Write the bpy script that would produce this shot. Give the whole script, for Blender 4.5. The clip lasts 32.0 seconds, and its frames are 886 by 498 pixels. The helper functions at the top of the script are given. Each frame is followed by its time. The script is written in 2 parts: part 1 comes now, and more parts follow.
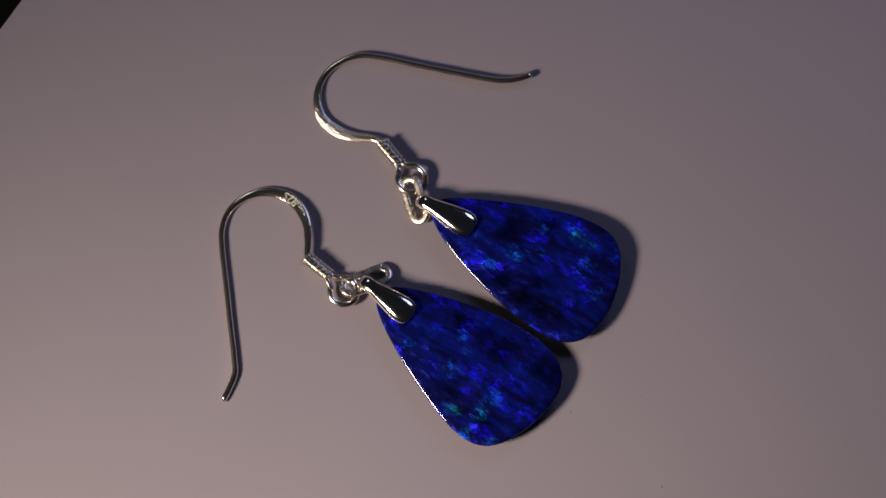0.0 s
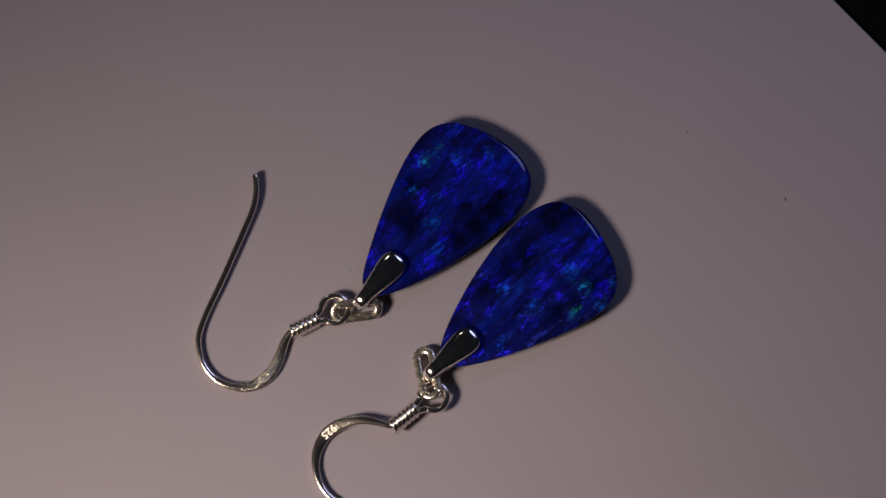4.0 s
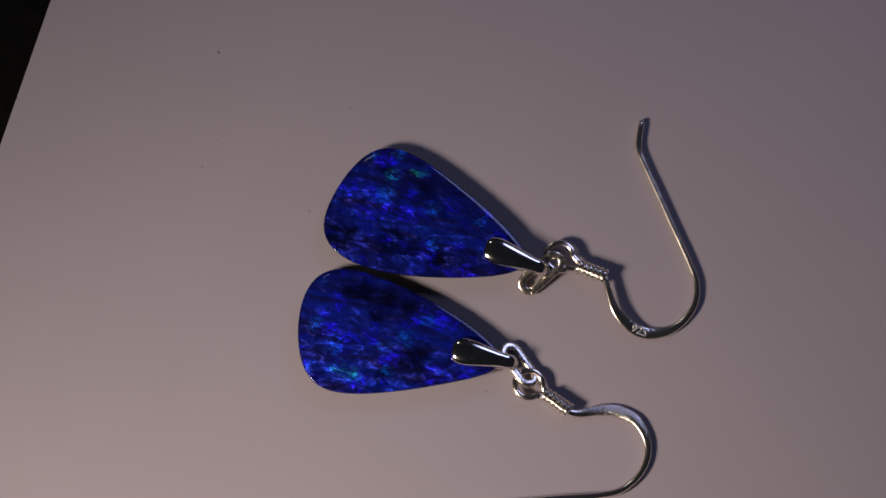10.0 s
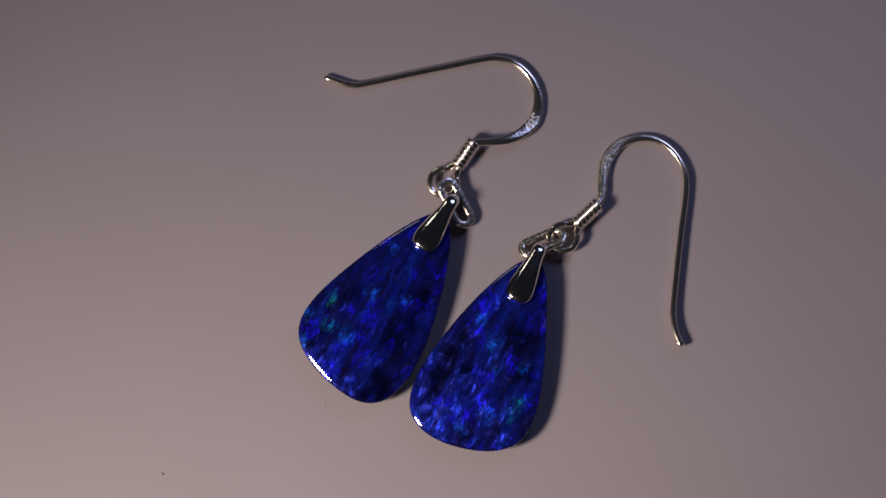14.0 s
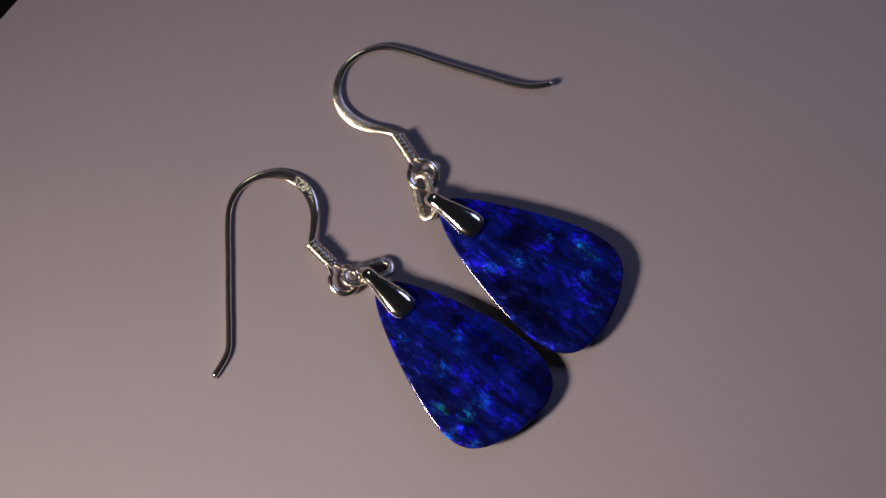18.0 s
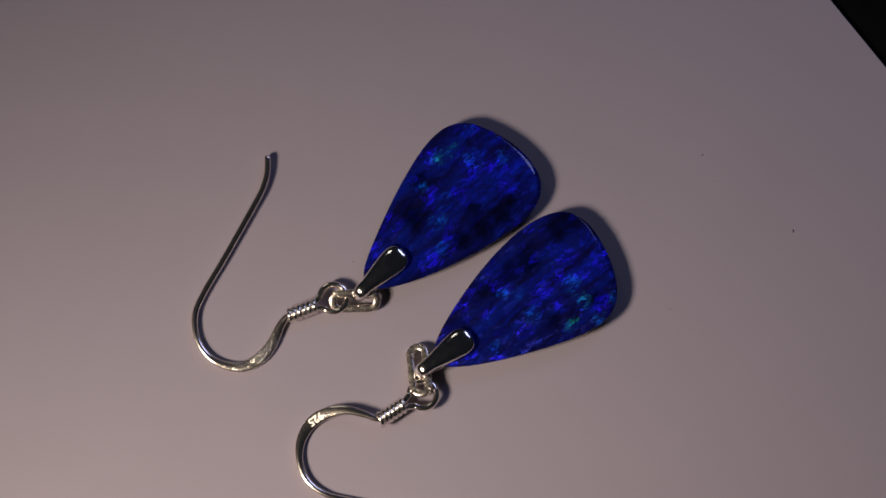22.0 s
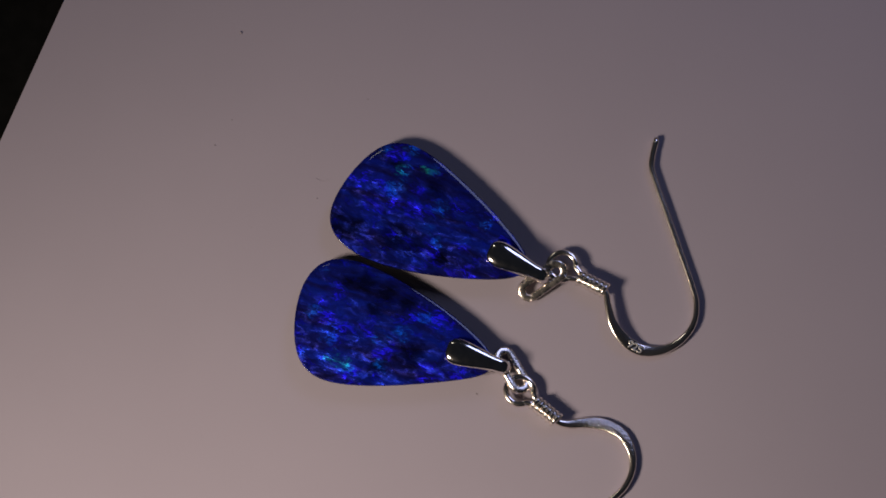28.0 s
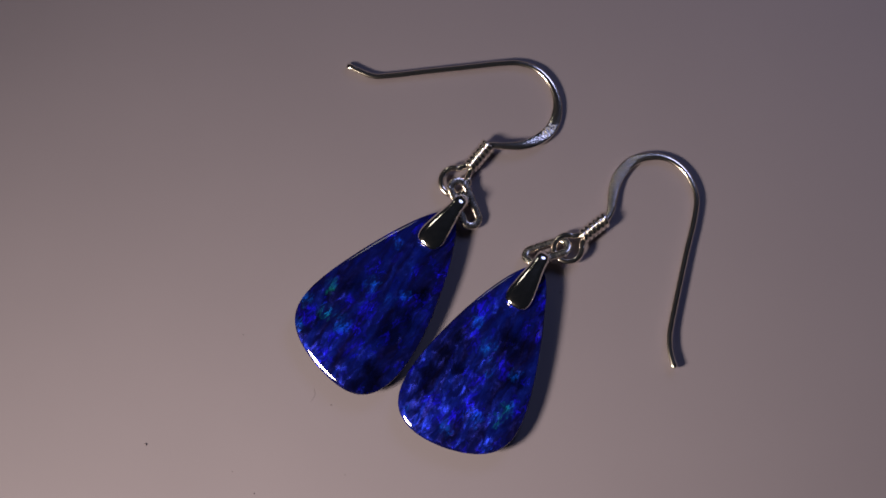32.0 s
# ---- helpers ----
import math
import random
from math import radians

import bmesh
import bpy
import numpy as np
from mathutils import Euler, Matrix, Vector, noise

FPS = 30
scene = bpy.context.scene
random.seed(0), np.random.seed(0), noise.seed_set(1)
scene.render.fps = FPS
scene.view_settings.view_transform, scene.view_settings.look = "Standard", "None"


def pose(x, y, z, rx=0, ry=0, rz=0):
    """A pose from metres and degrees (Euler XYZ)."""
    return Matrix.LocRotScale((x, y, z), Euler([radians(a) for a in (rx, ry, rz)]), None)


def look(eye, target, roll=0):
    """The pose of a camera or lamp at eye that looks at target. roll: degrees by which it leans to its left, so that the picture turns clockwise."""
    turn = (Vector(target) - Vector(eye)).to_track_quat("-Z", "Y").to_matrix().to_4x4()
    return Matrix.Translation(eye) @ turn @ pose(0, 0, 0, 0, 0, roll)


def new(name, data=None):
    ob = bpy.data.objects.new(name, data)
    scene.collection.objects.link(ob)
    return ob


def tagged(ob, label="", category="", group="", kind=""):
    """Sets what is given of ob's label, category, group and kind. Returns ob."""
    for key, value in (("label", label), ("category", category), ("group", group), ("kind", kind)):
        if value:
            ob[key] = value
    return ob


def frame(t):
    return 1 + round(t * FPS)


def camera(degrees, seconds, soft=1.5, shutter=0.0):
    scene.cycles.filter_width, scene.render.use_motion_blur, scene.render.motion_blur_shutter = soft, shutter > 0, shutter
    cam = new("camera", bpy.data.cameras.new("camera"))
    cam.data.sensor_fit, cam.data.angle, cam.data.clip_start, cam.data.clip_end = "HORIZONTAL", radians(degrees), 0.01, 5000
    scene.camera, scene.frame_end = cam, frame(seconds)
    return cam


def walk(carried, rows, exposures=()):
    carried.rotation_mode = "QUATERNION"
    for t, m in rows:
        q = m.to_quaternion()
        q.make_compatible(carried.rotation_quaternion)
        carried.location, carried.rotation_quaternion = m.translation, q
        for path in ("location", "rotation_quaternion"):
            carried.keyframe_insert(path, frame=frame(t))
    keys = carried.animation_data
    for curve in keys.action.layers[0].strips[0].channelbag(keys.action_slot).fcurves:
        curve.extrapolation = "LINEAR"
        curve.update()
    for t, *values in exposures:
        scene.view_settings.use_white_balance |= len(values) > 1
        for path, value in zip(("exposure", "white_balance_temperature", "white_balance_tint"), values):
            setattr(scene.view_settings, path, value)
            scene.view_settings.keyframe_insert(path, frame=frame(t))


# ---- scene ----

MM = 0.001

# ---------------------------------------------------------------- camera
# A macro lens on a stand, half a metre above the turntable; it does not move.
cam = camera(10.0, 32.0, soft=1.6)
EYE = pose(0.0, -0.09731, 0.51421, 11.1256, 1.3871, -6.6434)
walk(cam, [(0.0, EYE), (32.0, EYE)],
     [(0.0, 0.0), (1.0, 0.0), (2.0, -0.1), (5.0, -0.15), (6.5, -0.14), (8.0, 0.0), (10.0, 0.03), (11.0, 0.05), (12.5, 0.13), (14.0, 0.1),
      (17.0, 0.08), (18.0, 0.12), (20.0, 0.15), (22.0, 0.08), (24.0, 0.06), (25.0, -0.08), (26.0, -0.03), (29.0, 0.04), (32.0, 0.04)])

# turn of the turntable: seconds, degrees ahead of an even 19.66 degrees a second
RATE = 19.66
DRIFT = [(0, 0.0), (1, -1.5), (2, -1.0), (2.5, -0.8), (5, 0.35), (6, 0.1), (7, 0.35), (8, 0.15), (9, 0.0),
         (10, 0.4), (11, 0.05), (12.2, 0.35), (13, 0.3), (14, -0.1), (17, -0.2), (18, 0.4), (19, 0.0),
         (20, 0.0), (21.5, 0.35), (22, 0.45), (23, 1.05), (24, 1.15), (25, 1.2), (26, 1.5), (29, 1.25),
         (30, 1.45), (31, 1.0), (32, 0.3)]


def turn(t):
    return RATE * t + float(np.interp(t, [d[0] for d in DRIFT], [d[1] for d in DRIFT]))


# ---------------------------------------------------------------- light
world = bpy.data.worlds.new("world")
scene.world = world
world.use_nodes = True
world.node_tree.nodes["Background"].inputs["Color"].default_value = (0.46, 0.53, 0.72, 1)
world.node_tree.nodes["Background"].inputs["Strength"].default_value = 0.013


def lamp(name, eye, target, watts, size, color, spread):
    data = bpy.data.lights.new(name, "AREA")
    data.shape, data.size, data.energy, data.color = "DISK", size, watts, color
    data.spread = radians(spread)
    ob = new(name, data)
    ob.matrix_world = look(eye, target)
    return ob


# a small warm spot low at one side, a bluish one opposite, a weak third beside them
warm_lamp = lamp("warm_lamp", (-0.1540, -0.0620, 0.1490), (-0.008, -0.032, 0.0), 0.0803, 0.051, (1.0, 0.83, 0.665), 60)
cool_lamp = lamp("cool_lamp", (0.1060, 0.1200, 0.1439), (0, 0, 0), 0.062, 0.085, (0.46, 0.53, 0.97), 180)
side_lamp = lamp("side_lamp", (-0.0529, 0.1425, 0.152), (0, 0, 0), 0.008, 0.03, (1.0, 0.95, 0.80), 180)


# ---------------------------------------------------------------- materials
def material(name):
    m = bpy.data.materials.new(name)
    m.use_nodes = True
    nt = m.node_tree
    b = nt.nodes["Principled BSDF"]
    return m, nt, b


def add(nt, kind, **values):
    n = nt.nodes.new(kind)
    for k, v in values.items():
        n.inputs[k.replace("_", " ")].default_value = v
    return n


def mm_coords(nt, scale=(1, 1, 1), turn_z=0.0):
    """Object coordinates in millimetres, stretched by scale."""
    tc = nt.nodes.new("ShaderNodeTexCoord")
    mp = nt.nodes.new("ShaderNodeMapping")
    mp.inputs["Scale"].default_value = [s / MM for s in scale]
    mp.inputs["Rotation"].default_value = (0, 0, turn_z)
    nt.links.new(tc.outputs["Object"], mp.inputs["Vector"])
    return mp.outputs["Vector"]


def ramp(nt, fac, stops):
    r = nt.nodes.new("ShaderNodeValToRGB")
    e = r.color_ramp.elements
    while len(e) < len(stops):
        e.new(0.5)
    for el, (p, c) in zip(e, stops):
        el.position, el.color = p, (*c, 1)
    nt.links.new(fac, r.inputs["Fac"])
    return r.outputs["Color"]


def noise_fac(nt, vec, scale, detail=4.0, rough=0.55, distort=0.0):
    n = add(nt, "ShaderNodeTexNoise", Scale=scale, Detail=detail, Roughness=rough, Distortion=distort)
    nt.links.new(vec, n.inputs["Vector"])
    return n


def math_node(nt, op, a, b):
    n = nt.nodes.new("ShaderNodeMath")
    n.operation = op
    for i, v in enumerate((a, b)):
        if isinstance(v, (int, float)):
            n.inputs[i].default_value = v
        else:
            nt.links.new(v, n.inputs[i])
    return n.outputs[0]


def vec_node(nt, op, a, b=None):
    n = nt.nodes.new("ShaderNodeVectorMath")
    n.operation = op
    for i, v in enumerate((a, b)):
        if v is None:
            continue
        if isinstance(v, tuple):
            n.inputs[i].default_value = v
        else:
            nt.links.new(v, n.inputs[i])
    return n.outputs[0]


def bump(nt, b, height, strength, distance):
    n = add(nt, "ShaderNodeBump", Strength=strength, Distance=distance)
    nt.links.new(height, n.inputs["Height"])
    nt.links.new(n.outputs["Normal"], b.inputs["Normal"])


def silver(name, rough, scratch, tint=(0.95, 0.89, 0.83), grain=9.0):
    m, nt, b = material(name)
    v = mm_coords(nt)
    b.inputs["Metallic"].default_value = 1.0
    wear = noise_fac(nt, v, 1.3, 5)
    fine = noise_fac(nt, v, grain, 3)
    nt.links.new(ramp(nt, wear.outputs["Fac"], [(0.3, [c * 0.82 for c in tint]), (0.7, tint)]), b.inputs["Base Color"])
    nt.links.new(math_node(nt, "MULTIPLY_ADD", fine.outputs["Fac"], rough * 0.8), b.inputs["Roughness"])
    b.inputs["Roughness"].links[0].from_node.inputs[2].default_value = rough * 0.6
    bump(nt, b, fine.outputs["Fac"], scratch, 0.05 * MM)
    return m


def hammered_silver(name):
    """Drawn wire, polished where round; dented and scratched where its mesh says it was hammered flat."""
    m, nt, b = material(name)
    v = mm_coords(nt)
    b.inputs["Metallic"].default_value = 1.0
    flat = nt.nodes.new("ShaderNodeAttribute")
    flat.attribute_name = "hammer"
    wear = noise_fac(nt, v, 1.6, 5)
    nt.links.new(ramp(nt, wear.outputs["Fac"], [(0.3, (0.82, 0.74, 0.67)), (0.7, (0.98, 0.91, 0.85))]), b.inputs["Base Color"])
    nt.links.new(math_node(nt, "MULTIPLY_ADD", flat.outputs["Fac"], 0.04), b.inputs["Roughness"])
    b.inputs["Roughness"].links[0].from_node.inputs[2].default_value = 0.18
    dents = noise_fac(nt, v, 4.6, 2, 0.6)
    fine = noise_fac(nt, v, 11.0, 2)
    deep = math_node(nt, "MULTIPLY", math_node(nt, "MULTIPLY", dents.outputs["Fac"], flat.outputs["Fac"]), 3.6)
    bump(nt, b, math_node(nt, "ADD", deep, math_node(nt, "MULTIPLY", fine.outputs["Fac"], 0.08)), 0.6, 0.05 * MM)
    return m


def spots_fac(nt, at, spots):
    """Sum of soft patches: x, y and reach in millimetres."""
    total = None
    for x, y, reach in spots:
        away = nt.nodes.new("ShaderNodeVectorMath")
        away.operation = "DISTANCE"
        nt.links.new(at, away.inputs[0])
        away.inputs[1].default_value = (x, y, 0.0)
        near = nt.nodes.new("ShaderNodeMapRange")
        near.interpolation_type = "SMOOTHSTEP"
        for key, value in (("From Min", 1.5 * reach), ("From Max", 0.25 * reach), ("To Min", 0.0), ("To Max", 1.0)):
            near.inputs[key].default_value = value
        nt.links.new(away.outputs["Value"], near.inputs["Value"])
        total = near.outputs[0] if total is None else math_node(nt, "MAXIMUM", total, near.outputs[0])
    return total


def blend(nt, mode, fac, a, b):
    mix = nt.nodes.new("ShaderNodeMix")
    mix.data_type, mix.blend_type = "RGBA", mode
    for i, v in ((0, fac), (6, a), (7, b)):
        if isinstance(v, tuple):
            mix.inputs[i].default_value = (*v, 1)
        elif isinstance(v, float):
            mix.inputs[i].default_value = v
        else:
            nt.links.new(v, mix.inputs[i])
    return mix.outputs[2]


def opal(name, seed, angle, lean, violet, cyan, green, dark):
    """Black opal: crinkled flakes of spectral colour at many tilts in navy potch, under a clear polished face."""
    m, nt, b = material(name)
    flat = vec_node(nt, "MULTIPLY", mm_coords(nt), (1.0, 1.0, 0.0))
    base = vec_node(nt, "ADD", mm_coords(nt, (0.5, 1.0, 1.0), angle), (seed * 13.7, seed * 5.1, 0.0))
    warp = noise_fac(nt, base, 0.55, 4, 0.6)
    off = vec_node(nt, "SUBTRACT", warp.outputs["Color"], (0.5, 0.5, 0.5))
    v = vec_node(nt, "ADD", base, vec_node(nt, "MULTIPLY", off, (1.4, 1.4, 0.0)))
    crumple = noise_fac(nt, base, 1.9, 4, 0.65)
    off2 = vec_node(nt, "SUBTRACT", crumple.outputs["Color"], (0.5, 0.5, 0.5))
    at = vec_node(nt, "ADD", flat, vec_node(nt, "ADD", vec_node(nt, "MULTIPLY", off, (2.0, 1.6, 0.0)), vec_node(nt, "MULTIPLY", off2, (2.2, 1.6, 0.0))))
    shards = add(nt, "ShaderNodeTexVoronoi", Scale=1.75, Randomness=1.0)
    nt.links.new(vec_node(nt, "ADD", v, vec_node(nt, "MULTIPLY", off2, (1.5, 1.5, 0.0))), shards.inputs["Vector"])
    silk = noise_fac(nt, v, 1.5, 6, 0.66, 0.3)
    # tilt of the flakes; the whole stone's layers lean a little one way
    t1 = vec_node(nt, "MULTIPLY", vec_node(nt, "SUBTRACT", shards.outputs["Color"], (0.5, 0.5, 0.5)), (0.22, 0.22, 0.0))
    t2 = vec_node(nt, "MULTIPLY", vec_node(nt, "SUBTRACT", silk.outputs["Color"], (0.5, 0.5, 0.5)), (1.45, 1.45, 0.0))
    tilt = nt.nodes.new("ShaderNodeVectorTransform")
    tilt.vector_type, tilt.convert_from, tilt.convert_to = "VECTOR", "OBJECT", "WORLD"
    nt.links.new(vec_node(nt, "ADD", vec_node(nt, "ADD", t1, t2), (*lean, 0.0)), tilt.inputs[0])
    geo = nt.nodes.new("ShaderNodeNewGeometry")
    nt.links.new(vec_node(nt, "NORMALIZE", vec_node(nt, "ADD", geo.outputs["Normal"], tilt.outputs[0])), b.inputs["Normal"])
    # navy potch in long wavy bands of blue haze, with black inclusions
    long = vec_node(nt, "MULTIPLY", v, (0.45, 1.0, 1.0))
    patch = noise_fac(nt, long, 0.62, 5, 0.58, 0.9)
    col = ramp(nt, patch.outputs["Fac"], [(0.36, (0.0060, 0.0058, 0.058)), (0.50, (0.0055, 0.0085, 0.125)), (0.64, (0.0056, 0.0145, 0.245))])
    col = blend(nt, "MULTIPLY", spots_fac(nt, at, dark), col, (0.36, 0.36, 0.28))
    # flashes, each broken into small angular shards and crinkled streaks
    fibre = noise_fac(nt, vec_node(nt, "ADD", v, (17.0, 3.0, 0.0)), 2.4, 3, 0.6, 1.0)
    streak = ramp(nt, fibre.outputs["Fac"], [(0.44, (0.10, 0.10, 0.10)), (0.58, (1, 1, 1))])
    pick = nt.nodes.new("ShaderNodeSeparateColor")
    nt.links.new(shards.outputs["Color"], pick.inputs[0])
    streak = blend(nt, "MULTIPLY", 1.0, streak, ramp(nt, pick.outputs[0], [(0.30, (0.10, 0.10, 0.10)), (0.55, (0.35, 0.35, 0.35)), (0.80, (1, 1, 1))]))
    stray = ramp(nt, pick.outputs[1], [(0.80, (0, 0, 0)), (0.95, (0.5, 0.5, 0.5))])
    for fac, tint in ((stray, (0.0080, 0.0026, 0.95)), (spots_fac(nt, at, violet), (0.0150, 0.0050, 1.25)),
                      (spots_fac(nt, at, cyan), (0.003, 0.135, 0.95)), (spots_fac(nt, at, green), (0.004, 0.36, 0.25))):
        lit = blend(nt, "MULTIPLY", 1.0, streak, fac)
        col = blend(nt, "ADD", 1.0, col, blend(nt, "MULTIPLY", 1.0, lit, tint))
    nt.links.new(col, b.inputs["Base Color"])
    b.inputs["Specular Tint"].default_value = (0.03, 0.05, 1.0, 1)
    b.inputs["Metallic"].default_value = 0.6
    b.inputs["Specular IOR Level"].default_value = 0.0
    b.inputs["Roughness"].default_value = 0.40
    b.inputs["Coat Weight"].default_value = 0.95
    b.inputs["Coat Roughness"].default_value = 0.05
    b.inputs["Coat IOR"].default_value = 1.5
    return m


def plain(name, color, rough, scale, spread=0.12, bumpy=0.0):
    m, nt, b = material(name)
    v = mm_coords(nt)
    n = noise_fac(nt, v, scale, 6)
    lo = [c * (1 - spread) for c in color]
    hi = [min(1, c * (1 + spread)) for c in color]
    nt.links.new(ramp(nt, n.outputs["Fac"], [(0.3, lo), (0.7, hi)]), b.inputs["Base Color"])
    b.inputs["Roughness"].default_value = rough
    if bumpy:
        fine = noise_fac(nt, v, scale * 12, 3)
        bump(nt, b, fine.outputs["Fac"], bumpy, 0.02 * MM)
    return m


SILVER = silver("polished_silver", 0.115, 0.22, (0.94, 0.89, 0.85), 1.7)
SILVER_WIRE = hammered_silver("hammered_silver_wire")
SILVER_COIL = silver("fine_silver_wire", 0.20, 0.12)
SILVER_LINK = silver("satin_silver", 0.26, 0.45, (0.90, 0.82, 0.74), 2.2)
MARK = silver("stamped_silver", 0.46, 0.2, (0.97, 0.93, 0.86))
CARD = plain("pale_grey_card", (0.245, 0.220, 0.267), 0.55, 0.05, 0.02, 0.15)
BACKING = plain("ironstone_backing", (0.012, 0.010, 0.012), 0.55, 0.8)
BACKING.node_tree.nodes["Principled BSDF"].inputs["Specular IOR Level"].default_value = 0.2
BLACK = plain("black_felt", (0.003, 0.003, 0.003), 1.0, 0.6, 0.3)
BLACK.node_tree.nodes["Principled BSDF"].inputs["Specular IOR Level"].default_value = 0.05
DUST = plain("dust", (0.215, 0.19, 0.225), 0.9, 3.0)

OPAL_ONE = opal("opal_one", 1, 0.2, (-0.08, -0.02),
                violet=[(-5.4, 2.7, 0.9), (-5.6, -0.6, 1.2), (-4.2, -1.3, 1.3), (9.0, -1.8, 0.9), (-7.1, -4.3, 0.9), (-1.8, -5.2, 0.9), (1.0, -1.9, 1.0),
                        (-1.3, -0.2, 0.9), (5.8, -2.8, 1.0), (2.4, 2.4, 0.8), (-6.7, 1.2, 0.8), (3.2, 3.2, 0.8), (5.4, 2.6, 1.1), (7.2, 2.3, 1.0), (6.9, -2.9, 0.8)],
                cyan=[(-4.8, -1.8, 0.9), (-7.2, -0.1, 0.7), (-6.7, -4.3, 0.7), (0.3, -1.0, 0.8), (4.1, 2.7, 0.7), (1.3, -3.6, 0.6), (2.3, 0.2, 0.7), (-7.4, 4.2, 0.5)],
                green=[(-3.8, -4.0, 0.65), (-2.4, -4.5, 0.65)],
                dark=[(-2.9, 4.3, 1.3), (-4.6, 4.0, 1.0), (-0.6, 3.8, 1.3), (1.9, 3.4, 1.0), (3.9, -1.6, 1.5), (0.8, -4.1, 1.1), (-1.0, 1.9, 0.9)])
OPAL_TWO = opal("opal_two", 4, -0.15, (0.02, -0.10),
                violet=[(-5.4, 0.9, 1.0), (-7.0, 1.2, 1.1), (-8.3, 0.6, 0.8), (-5.2, -0.9, 1.0), (-1.0, 0.4, 1.1), (-3.2, 0.2, 0.9), (3.0, 2.7, 0.8), (5.0, -1.0, 0.8),
                        (5.5, -3.5, 0.7), (2.2, -2.7, 0.8), (1.9, -4.4, 0.8), (-5.1, 4.9, 0.8), (-4.6, -1.9, 0.8), (6.7, 3.3, 0.8), (-1.7, 2.6, 0.8), (6.7, -3.4, 0.8)],
                cyan=[(-3.8, 1.6, 0.9), (-4.0, 6.2, 0.7), (-6.6, 5.2, 0.7), (6.6, 2.3, 0.7), (1.2, 1.7, 0.7), (1.2, -0.8, 0.7), (4.9, -0.5, 0.5), (-3.4, 3.8, 0.7), (2.6, -1.9, 0.5)],
                green=[(-1.2, 4.9, 0.7), (-3.9, 3.8, 0.6)],
                dark=[(-1.5, -3.2, 1.6), (0.6, -3.4, 1.3), (3.2, -2.9, 1.0), (-7.6, -4.5, 1.7), (-4.8, 4.3, 0.8), (-5.9, -3.8, 1.2), (0.2, 3.2, 0.9)])


# ---------------------------------------------------------------- mesh helpers
def mesh_of(name, bm, mat, smooth=True):
    me = bpy.data.meshes.new(name)
    bmesh.ops.recalc_face_normals(bm, faces=bm.faces)
    bm.to_mesh(me)
    bm.free()
    me.materials.append(mat)
    if smooth:
        me.polygons.foreach_set("use_smooth", [True] * len(me.polygons))
    return me


def part(name, bm, mat, parent, label="", smooth=True):
    ob = new(name, mesh_of(name, bm, mat, smooth))
    ob.parent = parent
    if label:
        tagged(ob, label)
    return ob


def box(bm, lo, hi, bevel=0.0):
    m = Matrix.Translation([(a + b) / 2 for a, b in zip(lo, hi)]) @ Matrix.Diagonal([b - a for a, b in zip(lo, hi)] + [1])
    r = bmesh.ops.create_cube(bm, size=1.0, matrix=m)
    if bevel:
        edges = {e for v in r["verts"] for e in v.link_edges}
        bmesh.ops.bevel(bm, geom=list(edges), offset=bevel, segments=2, affect="EDGES")
    return bm


def rings(bm, loops, cap=True, closed=False):
    """Skin rows of points, each a closed ring."""
    rows = [[bm.verts.new(p) for p in loop] for loop in loops]
    n = len(rows[0])
    pairs = list(zip(rows, rows[1:])) + ([(rows[-1], rows[0])] if closed else [])
    for a, b in pairs:
        for i in range(n):
            bm.faces.new((a[i], a[(i + 1) % n], b[(i + 1) % n], b[i]))
    if cap and not closed:
        bm.faces.new(rows[0])
        bm.faces.new(rows[-1][::-1])
    return bm


def spline(points, per=8):
    """Catmull-Rom through points of any dimension."""
    p = np.array(points, float)
    p = np.vstack([2 * p[0] - p[1], p, 2 * p[-1] - p[-2]])
    out = []
    for i in range(1, len(p) - 2):
        for k in range(per):
            u = k / per
            a, b, c, d = p[i - 1], p[i], p[i + 1], p[i + 2]
            out.append(0.5 * (2 * b + (c - a) * u + (2 * a - 5 * b + 4 * c - d) * u ** 2 + (3 * b - a - 3 * c + d) * u ** 3))
    out.append(p[-2])
    return np.array(out)


def sweep(path, wide, tall, up=(0, 0, 1), sides=12, power=2.0, closed=False):
    """A bar along path (mm): half-widths across and along up, as numbers or one per point; power 2 round, 4 squarish."""
    path = np.array(path, float)
    n = len(path)
    wide = np.broadcast_to(wide, n)
    tall = np.broadcast_to(tall, n)
    power = np.broadcast_to(power, n)
    if closed:
        tan = np.roll(path, -1, 0) - np.roll(path, 1, 0)
    else:
        tan = np.gradient(path, axis=0)
    tan /= np.linalg.norm(tan, axis=1)[:, None]
    loops = []
    for i in range(n):
        side = np.cross(tan[i], up)
        side /= np.linalg.norm(side)
        top = np.cross(side, tan[i])
        loop = []
        for k in range(sides):
            a = 2 * math.pi * (k + 0.5) / sides
            c, s = math.cos(a), math.sin(a)
            c, s = math.copysign(abs(c) ** (2 / power[i]), c), math.copysign(abs(s) ** (2 / power[i]), s)
            loop.append((path[i] + side * c * wide[i] + top * s * tall[i]) * MM)
        loops.append(loop)
    return rings(bmesh.new(), loops, closed=closed)


# ---------------------------------------------------------------- black table under the turntable
CARD_T = 0.4  # mm
DISC_T = 14.0
TABLE_Z = -(CARD_T + DISC_T + 8.0) * MM
table = new("tabletop", mesh_of("tabletop", box(bmesh.new(), (-0.34, -0.30, TABLE_Z - 0.03), (0.34, 0.30, TABLE_Z), 0.004), BLACK, False))
tagged(table, "matt black tabletop under the turntable in a dark room", "tabletop", kind="structure")


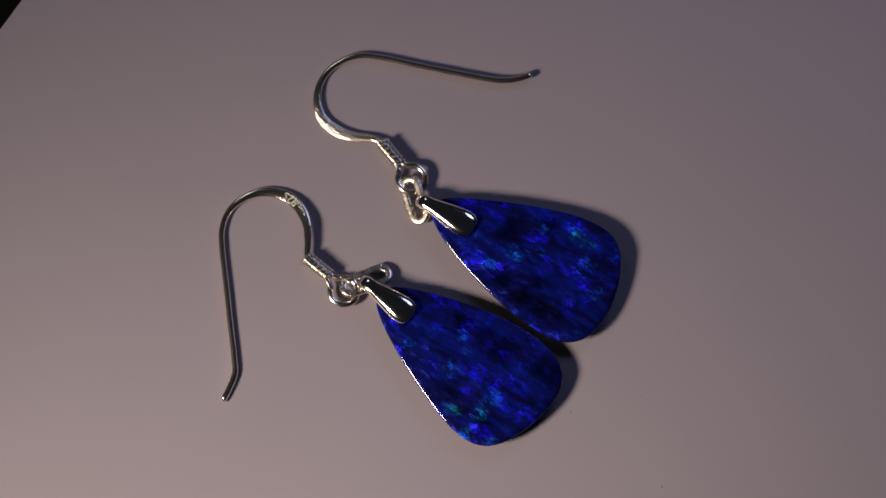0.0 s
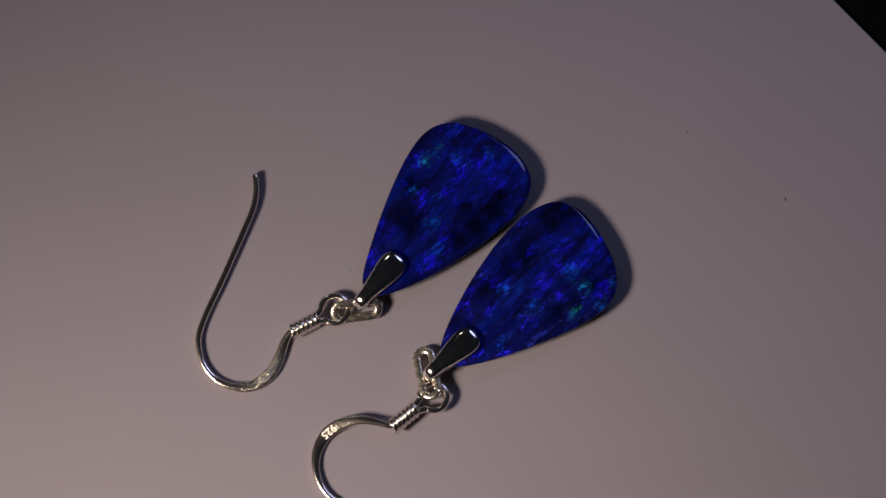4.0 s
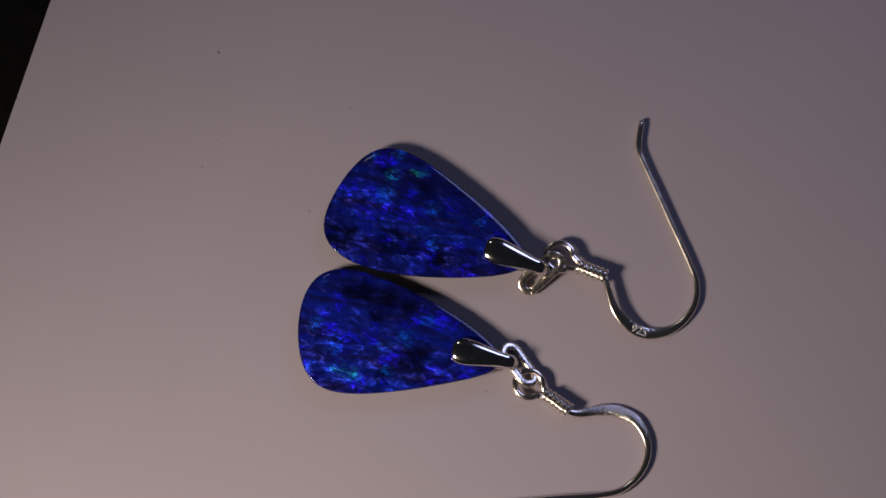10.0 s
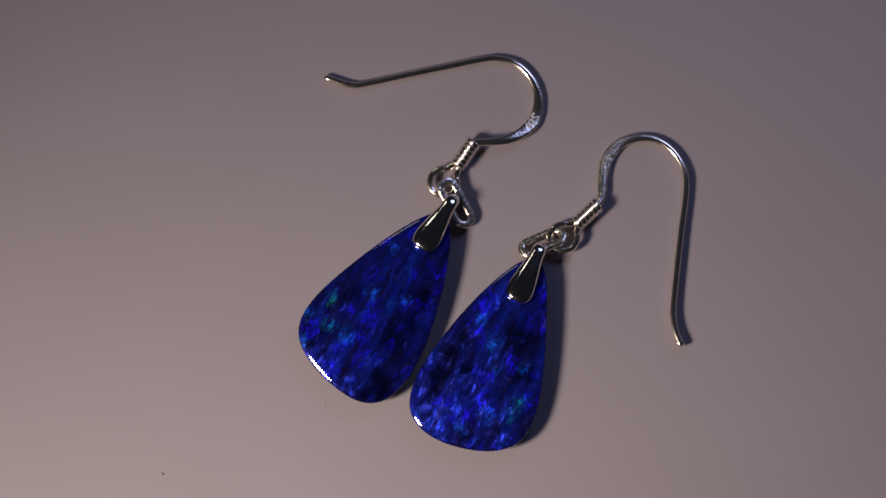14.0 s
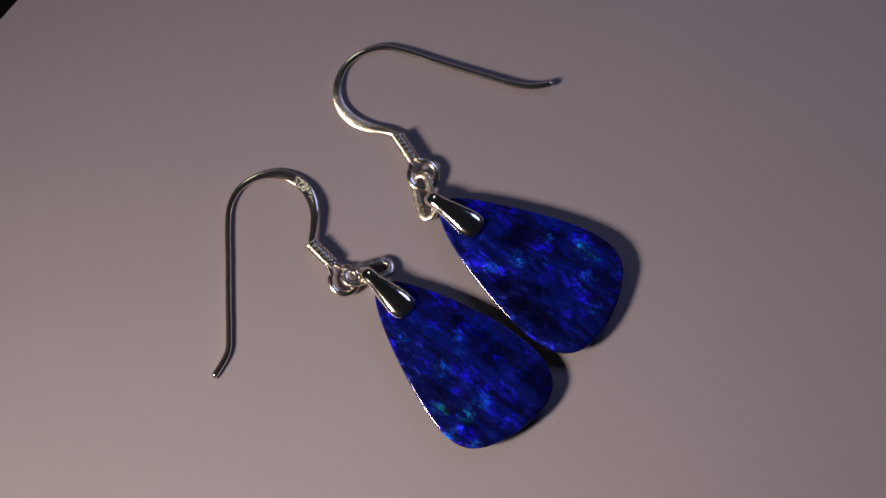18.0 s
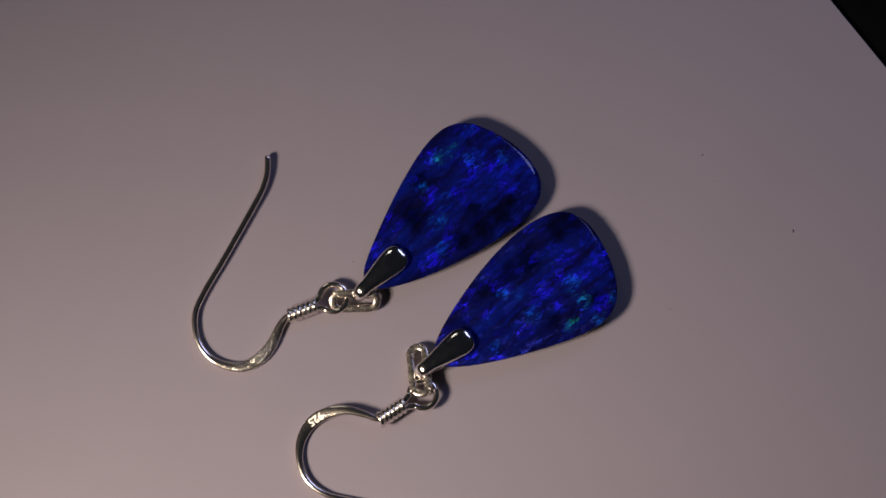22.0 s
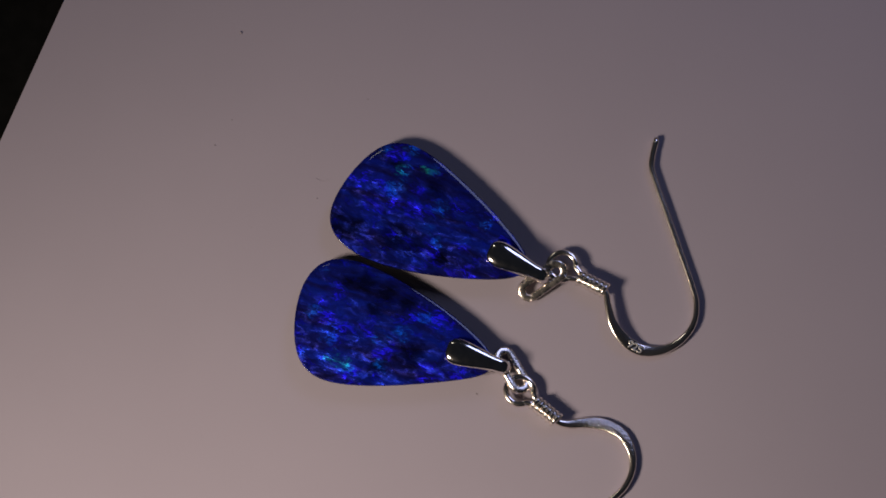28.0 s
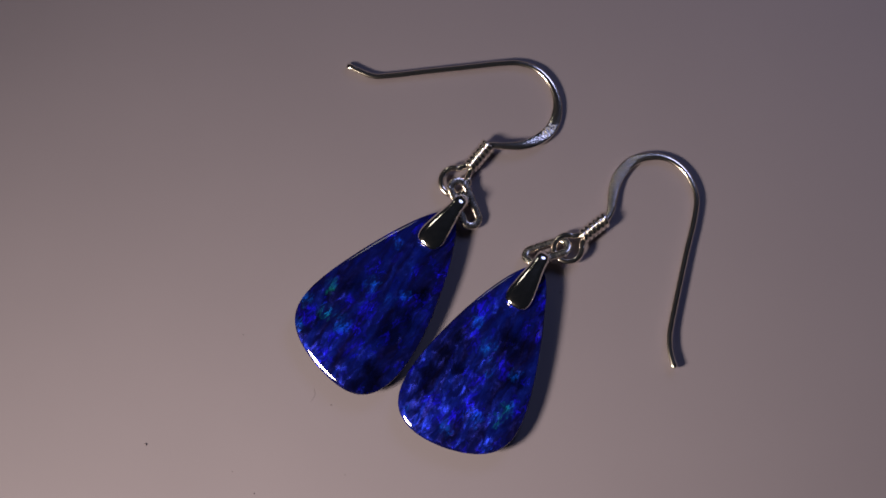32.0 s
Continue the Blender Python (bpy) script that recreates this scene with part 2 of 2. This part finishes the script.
# ---------------------------------------------------------------- turntable and card
def lathe(profile, sides=96):
    return rings(bmesh.new(), [[(r * MM * math.cos(2 * math.pi * k / sides), r * MM * math.sin(2 * math.pi * k / sides), z * MM)
                                for k in range(sides)] for r, z in profile])


turntable = tagged(new("turntable"), "matt black motorised turntable under the pale grey card", "turntable")
part("platter", lathe([(105, 8.0), (109, 8.6), (110, 10.0), (110, DISC_T + 6), (109, DISC_T + 7.6), (107, DISC_T + 8), (20, DISC_T + 8)]), BLACK, turntable)
part("base", lathe([(90, 0), (94, 0.5), (95, 2), (95, 6.5), (93, 8.0)]), BLACK, turntable)
TURNTABLE_AT = pose(0, 0, TABLE_Z)


def corner_card():
    """A small sheet with a slightly rounded arris: 105 x 148 mm."""
    bm = bmesh.new()
    loops = []
    for inset, z in ((0.05, -CARD_T), (0.0, -CARD_T + 0.05), (0.0, -0.05), (0.05, 0.0)):
        x, y = 52.5 - inset, 74.0 - inset
        loops.append([(sx * x * MM, sy * y * MM, z * MM) for sx, sy in ((-1, -1), (1, -1), (1, 1), (-1, 1))])
    return rings(bm, loops)


card = tagged(new("card", mesh_of("card", corner_card(), CARD, False)), "plain pale grey satin card lying flat on the turntable", "card")
a = radians(318.3)
CARD_AT = pose(-2.6 * MM * math.cos(a), -2.6 * MM * math.sin(a), 0, 0, 0, 318.3)


# ---------------------------------------------------------------- earrings
def outline(ctrl, per=20):
    """The closed edge of a stone (mm), a smooth cubic through the pull of its control points; +x is the narrow end."""
    c, out = np.array(ctrl, float), []
    for i in range(len(c)):
        p0, p1, p2, p3 = c[i - 1], c[i], c[(i + 1) % len(c)], c[(i + 2) % len(c)]
        for k in range(per):
            u = k / per
            out.append(((1 - u) ** 3 * p0 + (3 * u ** 3 - 6 * u * u + 4) * p1 + (-3 * u ** 3 + 3 * u * u + 3 * u + 1) * p2 + u ** 3 * p3) / 6)
    return np.array(out)


def stone_rings(ctrl, steps, even=False):
    """steps: (inset mm, share of the width, height mm, and height at the broad end). even: the same inset all round."""
    edge = outline(ctrl)
    tan = np.roll(edge, -1, 0) - np.roll(edge, 1, 0)
    tan /= np.linalg.norm(tan, axis=1)[:, None]
    inward = np.stack([-tan[:, 1], tan[:, 0]], 1)
    # one long side has a crisp arris, the other a shallow chamfer that turns into a rounded shoulder at the broad end
    soft = np.ones((len(edge), 1)) if even else np.interp(-inward[:, 1], [-0.6, 0.1], [0.12, 1.0])[:, None]
    broad = np.interp(edge[:, 0], [-6.0, -1.5], [1.0, 0.0])
    loops = []
    for inset, share, *high in steps:
        cut = inset * soft if inset < 0.43 or even else np.full_like(soft, inset) if inset > 0.5 else 0.42 * soft + inset - 0.42
        z = high[0] + (high[-1] - high[0]) * broad
        loops.append([(x * MM, y * MM, h * MM) for (x, y), h in zip((edge + inward * cut) * share, z)])
    return rings(bmesh.new(), loops)


def tilt_y(bm, degrees, lift):
    m = pose(0, 0, lift * MM, 0, degrees, 0)
    bmesh.ops.transform(bm, matrix=m, verts=bm.verts)
    return bm


def wire_eye(neck, centre, r, spin):
    """The eye of an ear wire: one turn that leaves the coil's mouth and comes back to it, a wire's width higher."""
    a0 = math.atan2(neck[1] - centre[1], neck[0] - centre[0])
    side = np.array((-math.sin(a0), math.cos(a0))) * spin * 0.30
    pts = [(neck[0] - side[0], neck[1] - side[1], 1.12)]
    for i in range(41):
        u = i / 40
        a = a0 - spin * radians(28 + 304 * u)
        pts.append((centre[0] + r * math.cos(a), centre[1] + r * math.sin(a), 1.08 - 0.22 * u))
    pts.append((neck[0] + side[0] * 0.6, neck[1] + side[1] * 0.6, 0.86))
    return spline(pts, 3)


def coil_bm(p, q, turns, r, wire):
    p, q = np.array(p), np.array(q)
    ax = (q - p) / np.linalg.norm(q - p)
    s = np.cross(ax, (0, 0, 1))
    u = np.cross(s, ax)
    n = int(turns * 14)
    pts = [p + (q - p) * i / n + r * (math.cos(2 * math.pi * i / 14) * s + math.sin(2 * math.pi * i / 14) * u) for i in range(n + 1)]
    return sweep(pts, wire, wire, up=tuple(ax), sides=8)


def link_pts(p, q, r, lean):
    """A long oval link from p to q (x, y, z of the middles of its ends), leaning about its length."""
    p, q = np.array(p), np.array(q)
    ax = (q - p) / np.linalg.norm(q - p)
    s = np.cross((0, 0, 1), ax)
    s /= np.linalg.norm(s)
    n = np.cross(ax, s)
    s = s * math.cos(lean) + n * math.sin(lean)
    pts = []
    for c, d in ((q, 1), (p, -1)):
        for i in range(7):
            a = -math.pi / 2 + math.pi * i / 6
            pts.append(c + r * d * (ax * math.cos(a) + s * math.sin(a)))
    return pts, np.cross(ax, s)


def earring(label, edge_ctrl, opal_mat, hook, heights, lift_tip, flat, dented, face, coil, eye_at, spin, link, lean, bail):
    """heights: how high the first points of the hook lie; dented: how strongly its bend was hammered; face: the way that its flattened bend looks."""
    ob = tagged(new("earring"), label, "earring", group="pair of earrings")
    back = stone_rings(edge_ctrl, [(0.85, 1, 0.0), (0.65, 1, 0.14), (0.42, 1, 0.7), (0.16, 1, 1.25), (0.0, 1, 1.50)], even=True)
    top = stone_rings(edge_ctrl, [(0.0, 1, 1.504), (0.004, 1, 1.56, 1.52), (0.012, 1, 1.64, 1.545), (0.03, 1, 1.672, 1.60), (0.06, 1, 1.696, 1.622), (0.13, 1, 1.730, 1.662),
                                  (0.25, 1, 1.770, 1.722), (0.42, 1, 1.812, 1.785), (0.45, 1, 1.818, 1.795), (0.62, 1, 1.828), (0.7, 0.9, 1.92), (0.7, 0.7, 2.07), (0.7, 0.5, 2.15),
                                  (0.7, 0.3, 2.2), (0.7, 0.1, 2.22)])
    stone = part("stone", tilt_y(top, -0.6, 0.10), opal_mat, ob, "dark blue opal face with violet, cyan and green flashes")
    part("backing", tilt_y(back, -0.6, 0.10), BACKING, stone, "thin black backing layer of the stone")

    # bail: a spoon-shaped strap on the stone, folded round the link and back under the stone
    bx, by, ba = bail
    steps = [(0.0, 2.58, 0.55, 0.16), (0.15, 2.62, 1.06, 0.26), (0.55, 2.66, 1.32, 0.30), (1.3, 2.68, 1.42, 0.32), (2.4, 2.66, 1.28, 0.32),
             (3.8, 2.58, 1.02, 0.30), (5.0, 2.46, 0.80, 0.28), (5.8, 2.30, 0.78, 0.30), (6.25, 1.95, 0.74, 0.25), (6.4, 1.5, 0.64, 0.22),
             (6.25, 1.0, 0.62, 0.2), (5.8, 0.62, 0.62, 0.18), (5.0, 0.42, 0.66, 0.16), (3.6, 0.30, 0.8, 0.14), (2.2, 0.24, 0.8, 0.12), (1.6, 0.22, 0.5, 0.1)]
    ca, sa = math.cos(ba), math.sin(ba)
    sp = spline(steps, 4)
    sp[:, 1] -= 0.2 * np.clip((sp[:, 1] - 0.6) / 1.6, 0, 1)
    loops = []
    tan = np.gradient(np.array([(s[0], s[1]) for s in sp]), axis=0)
    for s, t in zip(sp, tan):
        t = t / np.linalg.norm(t)
        nx, nz = -t[1], t[0]
        loop = []
        for k in range(24):
            a = 2 * math.pi * (k + 0.5) / 24
            c, d = math.cos(a), math.sin(a)
            c, d = math.copysign(abs(c) ** 0.5, c), math.copysign(abs(d) ** 0.5, d) * (1 + 1.0 * (1 - min(1, abs(c)) ** 2))
            u, w, z = s[0] + nx * d * s[3], c * s[2], s[1] + nz * d * s[3]
            loop.append(((bx + u * ca - w * sa) * MM, (by + u * sa + w * ca) * MM, z * MM))
        loops.append(loop)
    part("bail", rings(bmesh.new(), loops), SILVER, ob, "polished silver pinch bail on the stone's narrow end")

    pts, up = link_pts(*link, 0.80, lean)
    part("link", sweep(spline(pts + pts[:1], 3)[:-1], 0.41, 0.34, up=tuple(up), sides=16, power=3.4, closed=True), SILVER_LINK, ob, "flat-sided oval silver link")

    # ear wire: eye, shank through the coil, flattened bend, long leg with a kinked tip
    n = len(hook)
    ctrl = []
    for i, (x, y) in enumerate(hook):
        u = i / (n - 1)
        ctrl.append((x, y, heights[i] if i < len(heights) else 0.40 + lift_tip * max(0, (u - 0.45) / 0.55)))
    eye = wire_eye(coil[0], eye_at, 1.42, spin)
    shank = [(*coil[0][:2], coil[0][2] + 0.1), (*[(coil[0][k] + coil[1][k]) / 2 for k in (0, 1)], coil[1][2] + 0.05)]
    body = spline(shank + ctrl, 8)
    line = np.vstack([eye, body])
    hook_u = np.concatenate([np.full(len(eye), -1.0), np.linspace(-2, n - 1, len(body))])
    bell = np.exp(-((hook_u - flat) / 1.9) ** 2)
    bell = np.where(hook_u < 0, 0, bell)
    wide = 0.34 + 0.30 * bell
    tall = 0.34 - 0.09 * bell
    tip = np.clip((len(line) - 1 - np.arange(len(line))) * 0.25 + 0.75, 0.75, 1)
    wire = part("ear_wire", sweep(line, wide * tip, tall * tip, up=face, sides=14, power=2.2 + 2.0 * bell), SILVER_WIRE, ob, "silver fish-hook ear wire with a flattened bend")
    hammer = wire.data.attributes.new("hammer", "FLOAT", "POINT")
    hammer.data.foreach_set("value", np.repeat(bell * dented, 14))
    part("coil", coil_bm(coil[0], coil[1], 5.5, 0.64, 0.27), SILVER_COIL, wire, "tight coil of fine silver wire")
    # seat of a stamp on the upper face of the bend
    i = int(np.argmin(np.abs(hook_u - flat - 0.1)))
    along = line[i + 1] - line[i - 1]
    along /= np.linalg.norm(along)
    across = np.cross(face, along)
    across /= np.linalg.norm(across)
    out = np.cross(along, across)
    seat = Matrix([(*(along[k], across[k], out[k]), (line[i] + out * tall[i])[k] * MM) for k in range(3)] + [(0, 0, 0, 1)])
    return ob, wire, seat


A_EDGE = [(12.49, 0.7), (10.06, 2.45), (5.61, 4.34), (0.24, 5.8), (-4.62, 6.53), (-7.86, 5.65), (-9.27, 2.69),
          (-8.94, -1.41), (-7.54, -5.16), (-4.94, -6.91), (-0.82, -6.35), (4.25, -4.66), (8.97, -2.64), (12.1, -1.1)]
B_EDGE = [(12.66, 0.2), (10.73, 1.9), (6.62, 3.84), (1.58, 5.65), (-3.01, 6.86), (-6.29, 6.38), (-8.13, 3.64),
          (-9.1, -0.37), (-9.03, -3.98), (-6.89, -6.04), (-2.63, -6.42), (2.75, -5.31), (7.96, -3.42), (11.66, -1.59)]
A_HOOK = [(20.2, -3.3), (21.4, -3.2), (23.25, -2.45), (25.1, -2.15), (27.1, -2.65), (28.5, -4.2), (29.05, -6.1), (28.6, -8.2), (27.1, -10.1),
          (24.9, -11.15), (21.4, -12.2), (17.8, -13.35), (14.0, -14.6), (12.6, -15.2), (11.4, -16.0), (10.25, -17.2)]
B_HOOK = [(20.35, 1.35), (21.3, 0.1), (22.6, -1.4), (24.4, -2.35), (26.3, -2.5), (28.2, -1.6), (29.5, 0.05), (30.0, 2.15), (29.42, 4.22),
          (28.05, 5.96), (25.44, 8.64), (22.54, 11.64), (20.14, 14.09), (18.9, 15.65), (18.2, 18.4)]

plain_earring, _, _ = earring("opal drop earring on a silver fish-hook wire, lying on grey card", A_EDGE, OPAL_ONE, A_HOOK, (0.72, 0.52, 0.40, 0.36, 0.36), 0.3, 3.0, 1.0, (0, 0.1, 1),
                           ((17.45, -2.15, 0.95), (20.2, -3.25, 0.91)), (15.6, -1.45), 1,
                           ((15.3, -0.7, 1.0), (13.1, 1.3, 1.0)), 0.38, (7.25, 0.2, 0.0))
stamped_earring, b_wire, seat = earring("opal drop earring on a hallmarked silver wire, lying on grey card", B_EDGE, OPAL_TWO, B_HOOK, (1.12, 1.12, 1.03, 0.72, 0.36, 0.31, 0.36), 0.0, 3.5, 0.3, (0, 0.06, 1),
                                  ((17.5, 1.55, 0.95), (20.4, 1.45, 1.06)), (15.25, 1.85), -1,
                                  ((14.9, 1.05, 1.2), (13.25, -1.85, 0.8)), -0.20, (7.85, -0.1, 0.0))
PLAIN_AT = pose(8.67 * MM, 1.75 * MM, 0, 0, 0, 143.72)
STAMPED_AT = pose(0.88 * MM, -8.08 * MM, 0, 0, 0, 135.81)

# hallmark on the flattened bend
font = bpy.data.curves.new("hallmark", "FONT")
font.body, font.size, font.extrude, font.align_x, font.align_y = "925", 1.15 * MM, 0.03 * MM, "CENTER", "CENTER"
font.bevel_depth, font.bevel_resolution = 0.02 * MM, 1
text = new("hallmark", font)
bpy.context.view_layer.update()
mark_mesh = bpy.data.meshes.new_from_object(text.evaluated_get(bpy.context.evaluated_depsgraph_get()))
bpy.data.objects.remove(text)
mark_mesh.materials.clear()
mark_mesh.materials.append(MARK)
mark = tagged(new("hallmark", mark_mesh), "fine silver hallmark reading 925")
mark.parent = b_wire
mark.matrix_basis = seat @ pose(0, 0, 0.02 * MM)


# ---------------------------------------------------------------- dust on the card
def speck(x, y, size, kind_seed):
    bm = bmesh.new()
    bmesh.ops.create_icosphere(bm, subdivisions=1, radius=size * MM)
    rng = random.Random(kind_seed)
    for v in bm.verts:
        v.co *= rng.uniform(0.6, 1.3)
        v.co.z *= 0.25
    ob = tagged(new("dust_speck", mesh_of("dust_speck", bm, DUST)), "tiny dark speck of dust on the grey card", "dust", group="dust on the card")
    return ob, pose(x * MM, y * MM, 0.15 * size * MM, 0, 0, rng.uniform(0, 360))


SPECKS = [speck(x, y, r, i) for i, (x, y, r) in enumerate([(12.4, -33.3, 0.18), (1.25, 10.9, 0.10), (2.1, -22.2, 0.08), (18.7, -22.7, 0.11),
                                                         (10.4, -13.9, 0.09), (16.2, -24.7, 0.07),
                                                         (17.8, -13.2, 0.07), (29.5, 6.0, 0.06)])]


def fibre(x, y, length, bend, spin):
    """A fine curved hair of lint lying on the card."""
    pts = [(length * (u - 0.5), bend * math.sin(math.pi * u), 0.02 + 0.02 * math.sin(7 * u)) for u in np.linspace(0, 1, 9)]
    ob = tagged(new("lint_fibre", mesh_of("lint_fibre", sweep(pts, 0.011, 0.011, sides=6), DUST)), "fine curved grey fibre of lint on the card", "lint", group="dust on the card")
    return ob, pose(x * MM, y * MM, 0, 0, 0, spin)


SPECKS += [fibre(9.2, -15.7, 1.3, 0.22, -23)]


# ---------------------------------------------------------------- movement
def motions():
    times = [i * 0.5 for i in range(65)]
    moving = [(turntable, TURNTABLE_AT), (card, CARD_AT), (plain_earring, PLAIN_AT), (stamped_earring, STAMPED_AT)] + SPECKS
    for thing, at in moving:
        walk(thing, [(t, pose(0, 0, 0, 0, 0, turn(t)) @ at) for t in times])


motions()
